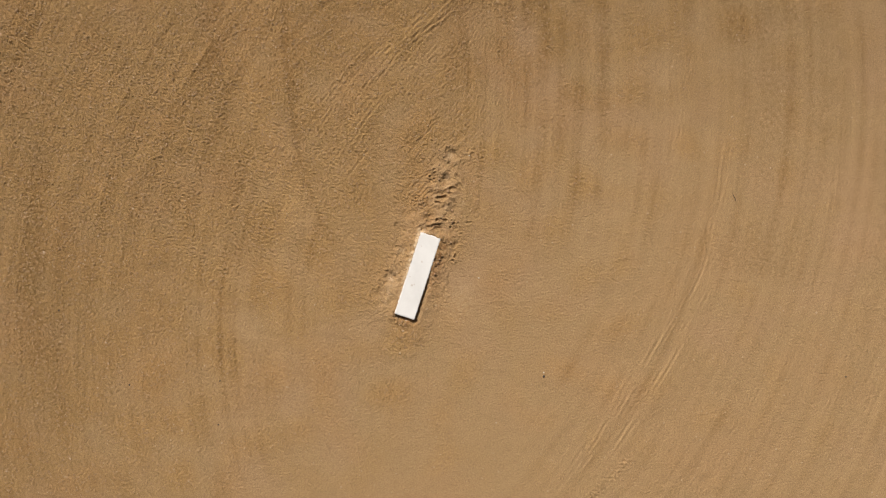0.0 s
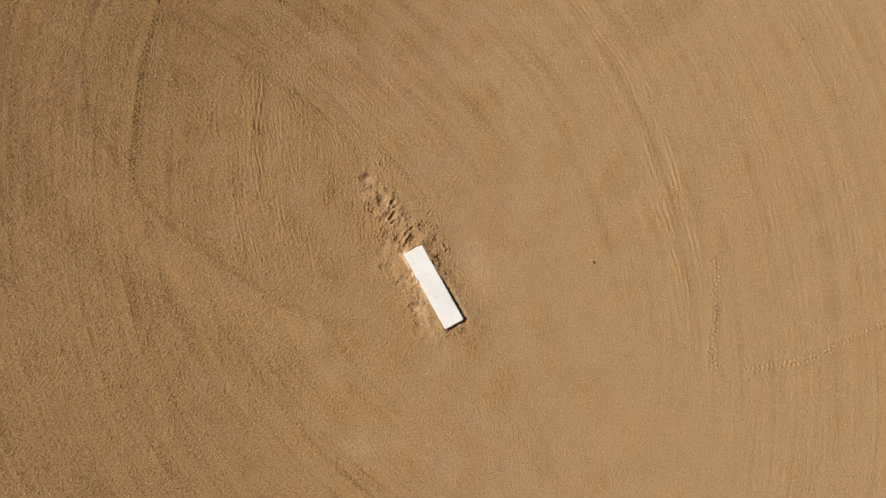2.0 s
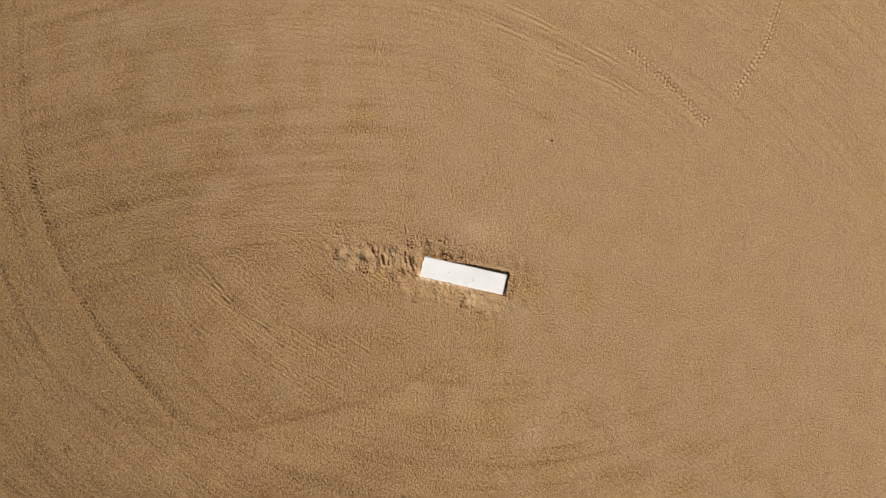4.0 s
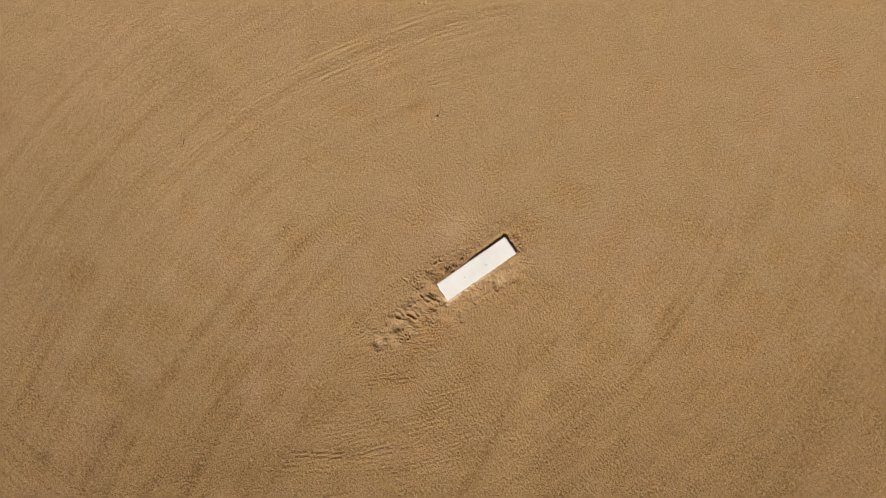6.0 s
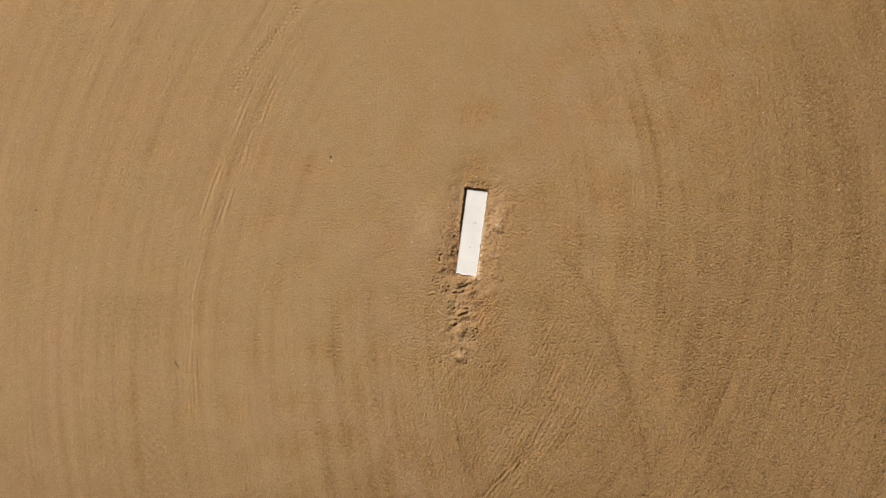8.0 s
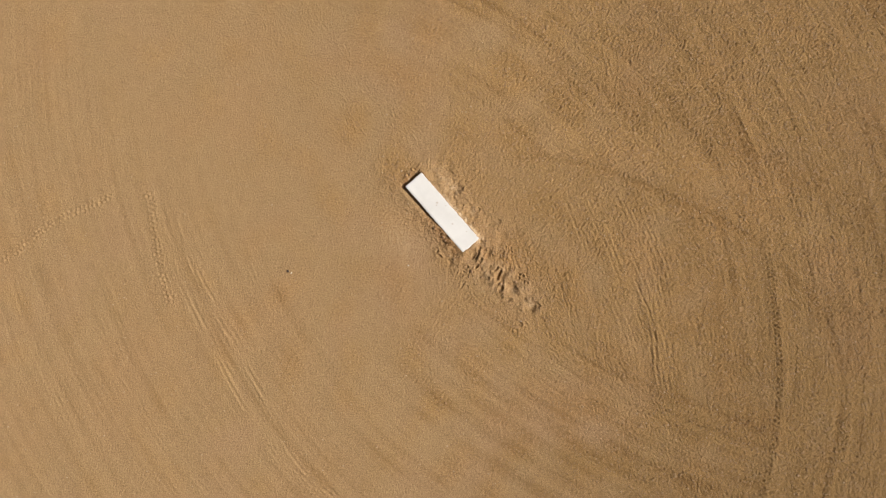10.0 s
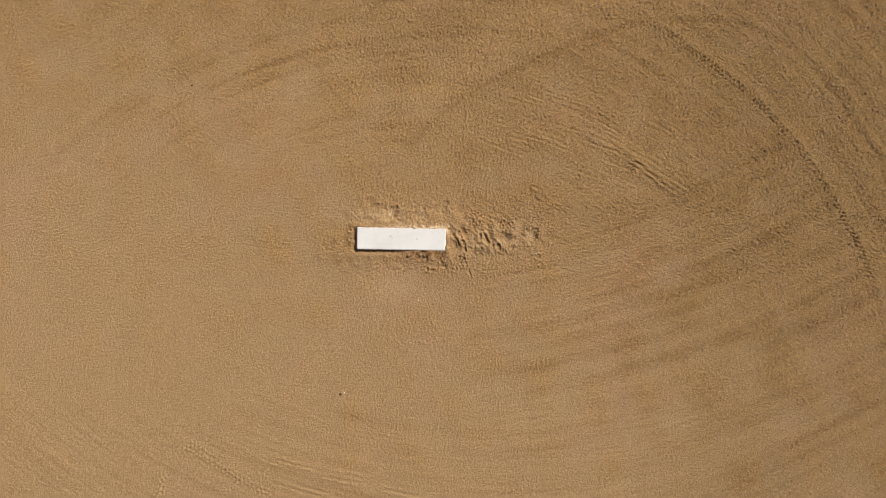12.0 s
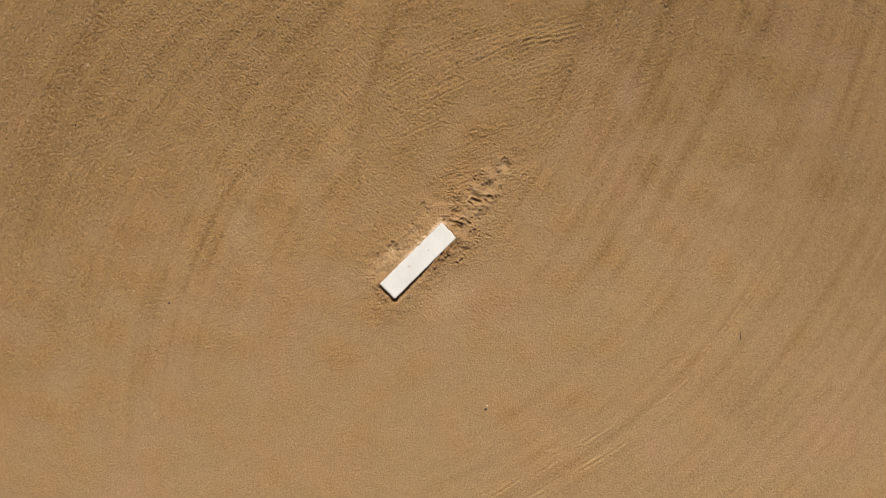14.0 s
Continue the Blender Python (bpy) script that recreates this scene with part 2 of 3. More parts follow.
grainy = (0.42 + 1.15 * lee) * (1 - 0.45 * packed) * near * np.clip(1 + 1.2 * COARSE, 0.5, 1.7)
H += near * (0.0009 * n400 + 0.0003 * n120)
BAND -= 0.17 * lens * (1 - np.exp(-((X - 1.30) / 0.60) ** 2 - ((Y - 0.68 + 0.35 * (X - 1.3)) / 0.24) ** 2))
clump = np.clip(0.98 + 0.14 * n120 + 0.12 * n45, 0.5, 1.5)
H += grainy * (0.0005 * n45 + clump * (0.0010 * sample(W22, X, Y) + 0.0007 * sample(W14, X, Y)))

# the toothed wheel track along the circle's edge: two rows of lug prints
TREAD = [(1.66, 1.520), (1.79, 1.452), (1.93, 1.355), (2.07, 1.262), (2.20, 1.165), (2.42, 1.000), (2.60, 0.812), (2.76, 0.635), (2.95, 0.365), (3.15, 0.030), (3.31, -0.37), (3.42, -0.80), (3.49, -1.12)]
tread_path = curve(TREAD, 0.031)
win, off, along, size = near_line(tread_path, 0.14)
fade = smooth(0, 0.10, along)
# shade of the groove painted into the colour as a dark ribbon
BAND[win] -= fade * 0.34 * np.exp(-(off / 0.026) ** 2)
H[win] += fade * (-0.0016 * np.exp(-(off / 0.022) ** 2) * (1 + 0.35 * n45[win]) + 0.0016 * np.exp(-((np.abs(off) - 0.038) / 0.014) ** 2))
tread = random.Random(8)
for k, (a, b) in enumerate(zip(tread_path, tread_path[1:])):
    v = (b - a) / np.hypot(*(b - a))
    depth = 0.0060 if k < 66 else 0.0034
    for side in (-1, 1):
        q = a + v * (0.0078 * side + tread.gauss(0, 0.0022)) + np.array((-v[1], v[0])) * (side * 0.0115 + tread.gauss(0, 0.0025))
        pit(q[0], q[1], tread.uniform(0.0075, 0.0100), depth * tread.uniform(0.6, 1.2), 0.8, tread.uniform(1.0, 1.5), math.degrees(math.atan2(v[1], v[0])) + 60 * side)

# edges of the passes: the lens-shaped raked patch and the arc outside it
scratch([(1.70, 1.50), (1.51, 1.482), (1.15, 1.348), (0.80, 1.184), (0.454, 1.003), (0.169, 0.785), (-0.02, 0.56)], 0.024, 0.0036, 0.6, 0.12, 0.72)
scratch([(2.67, 0.70), (2.35, 0.540), (2.02, 0.370), (1.50, 0.098), (1.055, -0.048)], 0.026, 0.0032, 0.6, 0.15, 0.60)
scratch([(1.72, 1.51), (2.05, 1.530), (2.25, 1.525), (2.47, 1.450), (2.72, 1.310), (2.93, 1.090), (3.15, 0.80), (3.36, 0.51)], 0.026, 0.0036, 0.4, 0.10, 0.64)
scratch([(2.95, 1.02), (3.22, 0.67), (3.48, 0.20), (3.76, -0.41)], 0.026, 0.0030, 0.5, 0.3, 0.42)
scratch([(2.95, 1.10), (3.25, 0.80), (3.50, 0.45), (3.66, 0.12)], 0.020, 0.0024, 0.6, 0.4, 0.36)
scratch([(3.21, 0.90), (3.45, 0.52), (3.61, 0.18), (3.74, -0.15)], 0.020, 0.0024, 0.6, 0.4, 0.36)

# strips of drier and damper soil between the passes of the mat
scratch([(0.05, 0.85), (0.40, 1.19), (0.83, 1.51), (1.44, 1.79), (1.85, 1.84), (2.32, 1.79), (2.65, 1.59), (3.00, 1.20)], 0.095, 0.0, 0.0, 0.08, -0.62)
scratch([(-0.25, 1.15), (0.38, 1.54), (0.98, 1.82), (1.72, 2.13), (2.15, 2.15), (2.68, 1.96), (3.10, 1.60)], 0.095, 0.0, 0.0, 0.12, 0.42)
scratch([(-1.90, 2.05), (-1.20, 2.47), (-0.70, 2.66), (-0.20, 2.90), (0.30, 3.06), (0.96, 3.27), (1.60, 3.40)], 0.110, 0.0, 0.0, 0.12, 0.42)
# this broad strip is olive soil, but mostly painted-in fall-off in brightness
scratch([(0.70, -2.40), (1.40, -2.30), (2.10, -2.05), (2.80, -1.60)], 0.30, 0.0, 0.0, 0.15, 0.38)
for wide, tone, line in (
        (0.036, 0.62, [(3.24, -0.345), (3.05, -0.437), (2.82, -0.542), (2.51, -0.621), (2.23, -0.690), (1.72, -0.829), (1.44, -0.872)]),
        (0.032, 0.46, [(2.97, 0.030), (2.60, -0.113), (2.20, -0.250), (1.60, -0.420), (1.20, -0.550), (0.73, -0.640), (0.40, -0.690)]),
        (0.030, 0.38, [(2.10, -0.400), (1.70, -0.530), (1.31, -0.645), (1.05, -0.715)]),
        (0.030, 0.46, [(2.77, 0.110), (2.50, 0.010), (2.19, -0.120), (1.80, -0.230)]),
        (0.026, 0.40, [(2.92, 0.420), (2.59, 0.240), (2.11, 0.010), (1.75, -0.110)])):
    scratch(line, wide, 0.0012, 0.5, 0.15, tone)
# the smoother pass beyond them
scratch([(3.30, -0.62), (2.85, -0.78), (2.30, -0.93), (1.70, -1.06)], 0.13, 0.0, 0.0, 0.1, -0.30)
# fainter edges of the passes on the far side
for line in ([(0.99, 3.046), (0.68, 2.966), (0.29, 2.861), (-0.13, 2.760), (-0.52, 2.680), (-1.00, 2.560), (-1.45, 2.350)],
             [(2.10, 1.700), (2.45, 1.610), (2.74, 1.447), (2.93, 1.320), (3.15, 1.060)]):
    scratch(line, 0.052, 0.0012, 0.5, 0.2, 0.46)
for line in ([(1.37, 1.882), (1.09, 1.833), (0.79, 1.715), (0.43, 1.450), (0.10, 1.243)], [(0.38, 2.274), (0.00, 2.120), (-0.41, 2.040)]):
    scratch(line, 0.045, 0.0004, 0.5, 0.3, 0.18)

# rake strokes in the lens-shaped patch: combs of thin grooves with pushed-up edges, their sunlit look painted paler
STROKES = [
    (5, 0.030, [(0.58, 1.075), (0.86, 1.000), (1.09, 0.940), (1.30, 0.860), (1.60, 0.700)]),
    (4, 0.034, [(0.95, 0.850), (1.25, 0.770), (1.45, 0.694), (1.64, 0.622), (1.81, 0.530), (1.99, 0.375)]),
    (4, 0.030, [(1.30, 0.655), (1.55, 0.560), (1.77, 0.470), (1.92, 0.394), (2.01, 0.345)]),
    (4, 0.032, [(0.50, 0.840), (0.70, 0.775), (0.98, 0.700), (1.20, 0.610)]),
    (4, 0.030, [(1.05, 0.555), (1.43, 0.430), (1.70, 0.300)]),
    (3, 0.030, [(0.42, 0.760), (0.62, 0.690), (0.90, 0.590)]),
    (3, 0.034, [(0.84, 1.080), (1.02, 1.020), (1.30, 0.930)]),
    (3, 0.034, [(1.55, 0.900), (1.85, 0.760), (2.10, 0.590)]),
]
rake = random.Random(14)
for tines, apart, line in STROKES:
    ax, ay = line[0]
    bx, by = line[-1]
    size = math.hypot(bx - ax, by - ay)
    nx, ny = (ay - by) / size, (bx - ax) / size
    for k in range(tines):
        o = (k - (tines - 1) / 2) * apart + rake.gauss(0, 0.003)
        cut = [(x + nx * o + rake.gauss(0, 0.001), y + ny * o + rake.gauss(0, 0.001)) for x, y in line]
        first = rake.choice((0, 0, 1)) if len(cut) > 3 else 0
        scratch(cut[first:], rake.uniform(0.0072, 0.0090), rake.uniform(0.0009, 0.0017), 2.2, 0.35, rake.uniform(-1.10, -0.55), lens)

# two tines that bit deeper, the bright edge again painted into the colour
scratch([(1.20, 0.715), (1.333, 0.671), (1.46, 0.628), (1.59, 0.566), (1.70, 0.490), (1.804, 0.407), (1.93, 0.330)], 0.0090, 0.0036, 1.3, 0.10, -1.0, lens)
scratch([(1.45, 0.598), (1.56, 0.545), (1.67, 0.468), (1.775, 0.385)], 0.0085, 0.0029, 1.3, 0.12, -0.9, lens)

# two-lined drag marks that bend round the far side of the plate
TRACKS = [
    [(1.81, -1.75), (1.47, -1.800), (1.19, -1.850), (0.97, -1.862), (0.77, -1.888), (0.56, -1.880), (0.40, -1.845)],
    [(0.43, -1.850), (0.26, -1.815), (0.05, -1.771), (-0.20, -1.725), (-0.40, -1.684), (-0.61, -1.640)],
    [(1.75, -1.795), (1.41, -1.866), (1.12, -1.895), (0.75, -1.955), (0.50, -1.975), (0.33, -1.945)],
    [(0.35, -1.950), (0.16, -1.920), (-0.09, -1.870), (-0.33, -1.810), (-0.55, -1.760), (-0.80, -1.690), (-1.04, -1.600)],
    [(-0.19, -1.677), (-0.37, -1.641), (-0.71, -1.580), (-0.98, -1.488), (-1.21, -1.405)],
    [(-0.87, -1.12), (-0.41, -1.29), (0.26, -1.40)],
    [(1.05, -1.49), (1.72, -1.41), (2.17, -1.37)],
    [(0.98, -2.66), (1.55, -2.60), (2.34, -2.37)],
    [(-1.62, -2.55), (-1.22, -2.745), (-0.68, -2.934), (-0.40, -3.002), (0.01, -3.090), (0.44, -3.10), (1.11, -3.02)],
    [(-0.95, -2.28), (-0.16, -2.53), (0.66, -2.53)],
    [(-0.42, -2.62), (0.48, -2.68), (0.97, -2.63)],
]
for k, line in enumerate(TRACKS):
    strong = 1.0 if k < 5 else 0.55
    scratch(line, 0.0095, 0.0014 * strong, 2.0, 0.75, -0.20 * strong)
    scratch([(x, y - 0.036) for x, y in line], 0.0090, 0.0012 * strong, 2.0, 0.80, -0.20 * strong)

# two trails of small paired prints
TRAILS = [[(-0.79, -1.845), (-0.88, -1.800), (-1.00, -1.745), (-1.115, -1.674), (-1.21, -1.610), (-1.30, -1.552), (-1.40, -1.480), (-1.485, -1.440)],
          [(-1.622, -1.680), (-1.655, -1.780), (-1.690, -1.900), (-1.730, -2.030), (-1.752, -2.170), (-1.766, -2.310), (-1.775, -2.430), (-1.786, -2.580), (-1.79, -2.80)]]
trail_rng = random.Random(4)
for line in TRAILS:
    path = curve(line, 0.028)
    for k, (a, b) in enumerate(zip(path, path[1:])):
        if trail_rng.random() < 0.10:
            continue
        v = (b - a) / np.hypot(*(b - a))
        for side in (-1, 1):
            q = a + v * 0.006 * side + np.array((-v[1], v[0])) * side * 0.013 + np.array([trail_rng.gauss(0, 0.002) for _ in "xy"])
            pit(q[0], q[1], trail_rng.uniform(0.0085, 0.0105), trail_rng.uniform(0.0032, 0.0062), 0.85, trail_rng.uniform(1, 1.4), trail_rng.uniform(0, 180))

# trodden ground at the plate's end and along its sides
crumple = 1 - 2 * np.abs(n45 + 0.4 * sample(W22, X + 1.7, Y))
H += trod * (0.0008 * crumple + 0.0030 * n120) + round_plate * (0.0005 * crumple + 0.0020 * n120)
pit_rng = random.Random(11)
CLEATS = [
    (0.715, 0.127, [(-0.036, -0.002), (-0.012, 0.010), (-0.020, -0.021), (0.004, -0.020), (0.023, -0.012), (0.007, 0.026), (0.034, 0.019), (-0.008, 0.034), (0.046, -0.002)]),
    (0.505, 0.165, [(-0.039, 0.010), (-0.023, -0.021), (0.000, 0.003), (0.016, 0.019), (0.035, 0.004), (0.039, 0.027), (-0.008, 0.034), (-0.050, -0.002), (0.028, -0.039), (0.001, -0.040), (0.010, -0.018)]),
    (0.418, -0.150, [(-0.019, 0.032), (0.011, 0.056), (0.020, 0.017), (-0.007, -0.007), (0.035, 0.041), (0.028, -0.006), (-0.034, -0.046), (-0.042, -0.039), (0.005, -0.030), (0.034, -0.030), (0.022, 0.076)]),
    (-0.349, -0.008, [(0.000, 0.064), (-0.011, 0.037), (-0.002, 0.000), (0.008, -0.029), (0.004, -0.069)]),
]
for cx, cy, holes in CLEATS:
    for u, v in holes:
        pit(cx + u, cy + v, pit_rng.uniform(0.0066, 0.0084), pit_rng.uniform(0.0036, 0.0058), 0.85, pit_rng.uniform(1, 1.35), pit_rng.uniform(0, 180), 0.25)
# gouges and scuffs: x, y, width, depth, length, turn
GOUGES = [
    (0.395, 0.047, 0.0085, 0.0120, 1.9, -62), (0.411, 0.014, 0.0085, 0.0120, 2.0, -60), (0.430, -0.022, 0.0080, 0.0110, 1.9, -70), (0.437, -0.060, 0.0080, 0.0100, 1.8, -88),
    (0.360, 0.028, 0.0075, 0.0080, 1.8, -60), (0.371, -0.030, 0.0080, 0.0075, 2.2, -85), (0.470, -0.217, 0.0065, 0.0080, 3.0, -68), (0.380, -0.203, 0.0075, 0.0080, 1.2, 0),
    (0.522, -0.168, 0.0070, 0.0070, 1.2, 0), (0.582, 0.014, 0.0120, 0.0165, 2.1, -68), (0.600, 0.065, 0.0180, 0.0050, 2.6, 105), (0.668, -0.036, 0.0100, 0.0130, 1.8, -66),
    (0.765, -0.045, 0.009, 0.0090, 2.0, 60), (0.945, -0.100, 0.010, 0.0070, 1.3, 20), (0.970, -0.070, 0.008, 0.0050, 1.2, 0),
    (-0.215, 0.265, 0.015, 0.0060, 1.8, 20), (-0.045, 0.380, 0.008, 0.0075, 1.2, 0),
    (0.216, -0.212, 0.008, 0.0080, 1.4, 20), (0.179, -0.198, 0.007, 0.0060, 1.3, 0), (0.300, -0.185, 0.011, 0.0060, 1.5, 30), (0.300, 0.250, 0.014, 0.0045, 1.8, 50),
    (0.480, 0.330, 0.008, 0.0060, 1.3, 0), (0.165, 0.215, 0.014, 0.0045, 1.7, -15), (-0.365, 0.175, 0.020, 0.0045, 1.8, 60),
]
for x, y, wide, deep, long, turn in GOUGES:
    pit(x, y, 1.30 * wide, 0.66 * deep, 0.75, long, turn, 0.30)
# furrows of a dragged foot behind the plate's end
scratch([(0.465, 0.215), (0.492, 0.110), (0.515, 0.000)], 0.010, 0.0030, 0.8, 0.15, -0.25)
scratch([(0.525, 0.130), (0.548, 0.020), (0.562, -0.085)], 0.011, 0.0030, 0.8, 0.15, -0.25)
scratch([(0.620, 0.075), (0.634, 0.000), (0.640, -0.075)], 0.012, 0.0030, 0.8, 0.15, -0.25)
# shallow dishes and the low lumps that were pushed up beside them
pit(0.910, 0.058, 0.034, 0.0120, 0.25, 1.1, 60, 0.50)
pit(0.936, 0.078, 0.0110, 0.0060, 0.25, 1.8, -50)
pit(-0.058, 0.192, 0.034, 0.0170, 0.20, 1.1, 60, 0.50)
pit(0.145, 0.176, 0.030, 0.0090, 0.25, 1.2, 40, 0.45)
pit(-0.038, 0.212, 0.0120, 0.0070, 0.30, 1.5, -45)
pit(0.690, 0.000, 0.036, 0.0055, 0.35, 1.4, 40)
pit(-0.200, 0.205, 0.036, 0.0060, 0.35, 2.4, 8)
pit(-0.500, -0.060, 0.030, 0.0040, 0.40, 2.0, 50)
LUMPS = [
    (0.545, -0.055, 0.036, 0.0060, 1.3, 80), (0.635, 0.030, 0.022, 0.0060, 1.9, 100), (0.705, -0.055, 0.020, 0.0065, 1.5, 60), (0.765, 0.040, 0.026, 0.0050, 1.2, 30),
    (0.770, -0.020, 0.022, 0.0050, 1.5, 40), (-0.120, 0.160, 0.020, 0.0040, 1.4, 30), (-0.070, 0.372, 0.009, 0.0040, 1.6, 0),
    (-0.160, 0.245, 0.016, 0.0045, 2.6, 15), (0.320, -0.130, 0.024, 0.0050, 1.4, 20), (0.460, 0.060, 0.026, 0.0050, 1.8, 95), (-0.400, -0.140, 0.024, 0.0040, 1.8, 40),
]
for x, y, wide, high, long, turn in LUMPS:
    heap(x, y, wide, high, long, turn)

# crumbs of earth kicked up and small scuffs between the prints
for k in range(75):
    if k < 25:
        x, y = pit_rng.gauss(0.62, 0.17), pit_rng.gauss(0.03, 0.095)
    elif k < 52:
        x, y = pit_rng.uniform(-0.02, 0.36), pit_rng.uniform(-0.22, -0.10)
    else:
        x, y = pit_rng.uniform(-0.32, 0.30), pit_rng.uniform(0.12, 0.30)
    if max(abs(x) - 0.305, abs(y) - 0.076) < 0.012:
        continue
    if k % 3:
        heap(x, y, pit_rng.uniform(0.006, 0.014), pit_rng.uniform(0.0018, 0.0045), pit_rng.uniform(1, 2), pit_rng.uniform(0, 180))
    else:
        pit(x, y, pit_rng.uniform(0.006, 0.011), pit_rng.uniform(0.0018, 0.0036), 0.5, pit_rng.uniform(1, 2.2), pit_rng.uniform(0, 180), 0.4)

# low swells of soil pushed across the trodden end, the light on their crests painted pale
swell_rng = random.Random(29)
for k in range(46):
    x, y = swell_rng.gauss(0.60, 0.15), swell_rng.gauss(0.02, 0.10)
    if max(abs(x) - 0.305, abs(y) - 0.076) < 0.02:
        continue
    wide, long, turn = swell_rng.uniform(0.009, 0.019), swell_rng.uniform(1.2, 2.6), 98 + swell_rng.gauss(0, 28)
    heap(x, y, wide, swell_rng.uniform(0.0014, 0.0034), long, turn)
    crest = window(x - 0.06, x + 0.06, y - 0.06, y + 0.06)
    DUST_AND_LIGHT[crest] += 0.14 * np.exp(-((X[crest] - x) ** 2 + (Y[crest] - y) ** 2) / (1.4 * wide) ** 2)

# soil packed against the plate, dug out at one end and along the shaded side
ux = np.abs(X) - PLATE_LONG / 2
uy = np.abs(Y) - PLATE_WIDE / 2
gap = np.hypot(np.maximum(ux, 0), np.maximum(uy, 0))
apron = 0.016 * np.exp(-(gap / 0.10) ** 2) + 0.003 * np.exp(-(np.maximum(gap - 0.002, 0) / 0.022) ** 2) * ((Y > 0.05) | (X > 0.30))
dug_end = 0.018 * smooth(-0.285, -0.312, X) * np.exp(-(np.maximum(-X - 0.328, 0) / 0.013) ** 2) * np.exp(-(np.maximum(np.abs(Y + 0.005) - 0.070, 0) / 0.014) ** 2)
dug_side = (0.003 + 0.009 * smooth(0.15, -0.28, X)) * np.exp(-(np.maximum(-Y - 0.090, 0) / 0.014) ** 2) * smooth(-0.05, -0.07, Y) * np.exp(-(np.maximum(np.abs(X + 0.03) - 0.27, 0) / 0.02) ** 2) * (1 + 0.25 * n45)
lip = 0.0075 * np.clip(0.5 + 0.7 * n45, 0, 1.6) * np.exp(-(gap / 0.010) ** 2) * (Y > 0.05) * smooth(-0.26, -0.05, X) * smooth(0.29, 0.24, X)
fill = 0.011 * smooth(-0.10, 0.20, X) * (Y < -0.05) * np.exp(-(gap / 0.035) ** 2) * np.clip(1 + 0.45 * n45, 0, 2)
H += apron + lip + fill - dug_end - dug_side
under = smooth(0.0, -0.012, np.maximum(ux, uy))
H = H * (1 - under) + under * -0.02

# pale dust along the lit edges, damp dark clay in the lee of the plate
DUST_AND_LIGHT += 0.40 * np.exp(-(gap / 0.030) ** 2) * (Y > 0.05) * smooth(-0.12, 0.06, X) + 0.35 * np.exp(-(gap / 0.024) ** 2) * (X > 0.3) * (Y > 0.01)
DUST_AND_LIGHT += 0.65 * np.exp(-(gap / 0.020) ** 4) * (Y > 0.06) * smooth(-0.22, -0.02, X)
DUST_AND_LIGHT += 0.32 * np.exp(-((X + 0.14) / 0.16) ** 2 - ((Y - 0.16) / 0.05) ** 2)
# sunlight on the far walls of three dishes, painted as pale spots
for x, y, wide in ((-0.070, 0.180, 0.022), (0.130, 0.164, 0.024), (0.890, 0.046, 0.024)):
    DUST_AND_LIGHT += 0.42 * np.exp(-((X - x) ** 2 + (Y - y) ** 2) / wide ** 2)
DUST_AND_LIGHT += 0.20 * np.exp(-((X + 0.09) / 0.16) ** 2 - ((Y + 0.34) / 0.11) ** 2)
DUST_AND_LIGHT += (0.05 + 0.10 * smooth(0.5, 2.0, n120)) * trod + 0.04 * round_plate
DAMP += 0.95 * np.exp(-((X - 0.14) / 0.17) ** 2 - ((Y + 0.105) / 0.034) ** 2) + 0.5 * np.exp(-((X + 0.33) / 0.035) ** 2 - ((Y + 0.02) / 0.09) ** 2)
DAMP += 0.28 * round_plate
DAMP += 0.28 * trod + 0.18 * trod * smooth(-0.3, 1.2, n45)
DAMP = np.clip(DAMP * (0.8 + 0.3 * n45), 0, 1)
DUST_AND_LIGHT = np.clip(DUST_AND_LIGHT * (0.8 + 0.3 * n45), 0, 1)


# painted brightness for ground and crumbs: dim far to +x, lighter north-west of the plate
PAINTED_TONE = 0.5 + 0.5 * smooth(1.1, 2.8, X + 0.10 * n400) + 0.10 * smooth(1.2, 2.6, Y) - 0.40 * np.exp(-((X + 0.45) / 0.9) ** 2 - ((Y - 1.0) / 0.55) ** 2)
PAINTED_TONE = np.clip(PAINTED_TONE + 0.04 * n120, 0, 1)


def grid_mesh(name, height, material):
    nx, ny = height.shape
    mesh = bpy.data.meshes.new(name)
    mesh.vertices.add(nx * ny)
    mesh.vertices.foreach_set("co", np.stack((X, Y, height), -1).astype(np.float32).ravel())
    i = np.arange(nx * ny).reshape(nx, ny)
    # full cells within the raked circle, blocks of them on the flat ground round it
    step = 16
    bx, by = np.append(np.arange(0, nx - 1, step), nx - 1), np.append(np.arange(0, ny - 1, step), ny - 1)
    flat = near[bx][:, by] <= 0
    flat = flat[:-1, :-1] & flat[1:, :-1] & flat[1:, 1:] & flat[:-1, 1:]
    ib = i[bx][:, by]
    large = np.stack((ib[:-1, :-1], ib[1:, :-1], ib[1:, 1:], ib[:-1, 1:]), -1)[flat]
    fine = ~np.repeat(np.repeat(flat, np.diff(bx), 0), np.diff(by), 1)
    small = np.stack((i[:-1, :-1], i[1:, :-1], i[1:, 1:], i[:-1, 1:]), -1)[fine]
    quads = np.concatenate((small, large)).reshape(-1, 4)
    mesh.loops.add(quads.size)
    mesh.polygons.add(len(quads))
    mesh.loops.foreach_set("vertex_index", quads.astype(np.int32).ravel())
    mesh.polygons.foreach_set("loop_start", np.arange(0, quads.size, 4, dtype=np.int32))
    mesh.polygons.foreach_set("use_smooth", np.ones(len(quads), dtype=bool))
    mesh.update(calc_edges=True)
    mesh.materials.append(material)
    return mesh


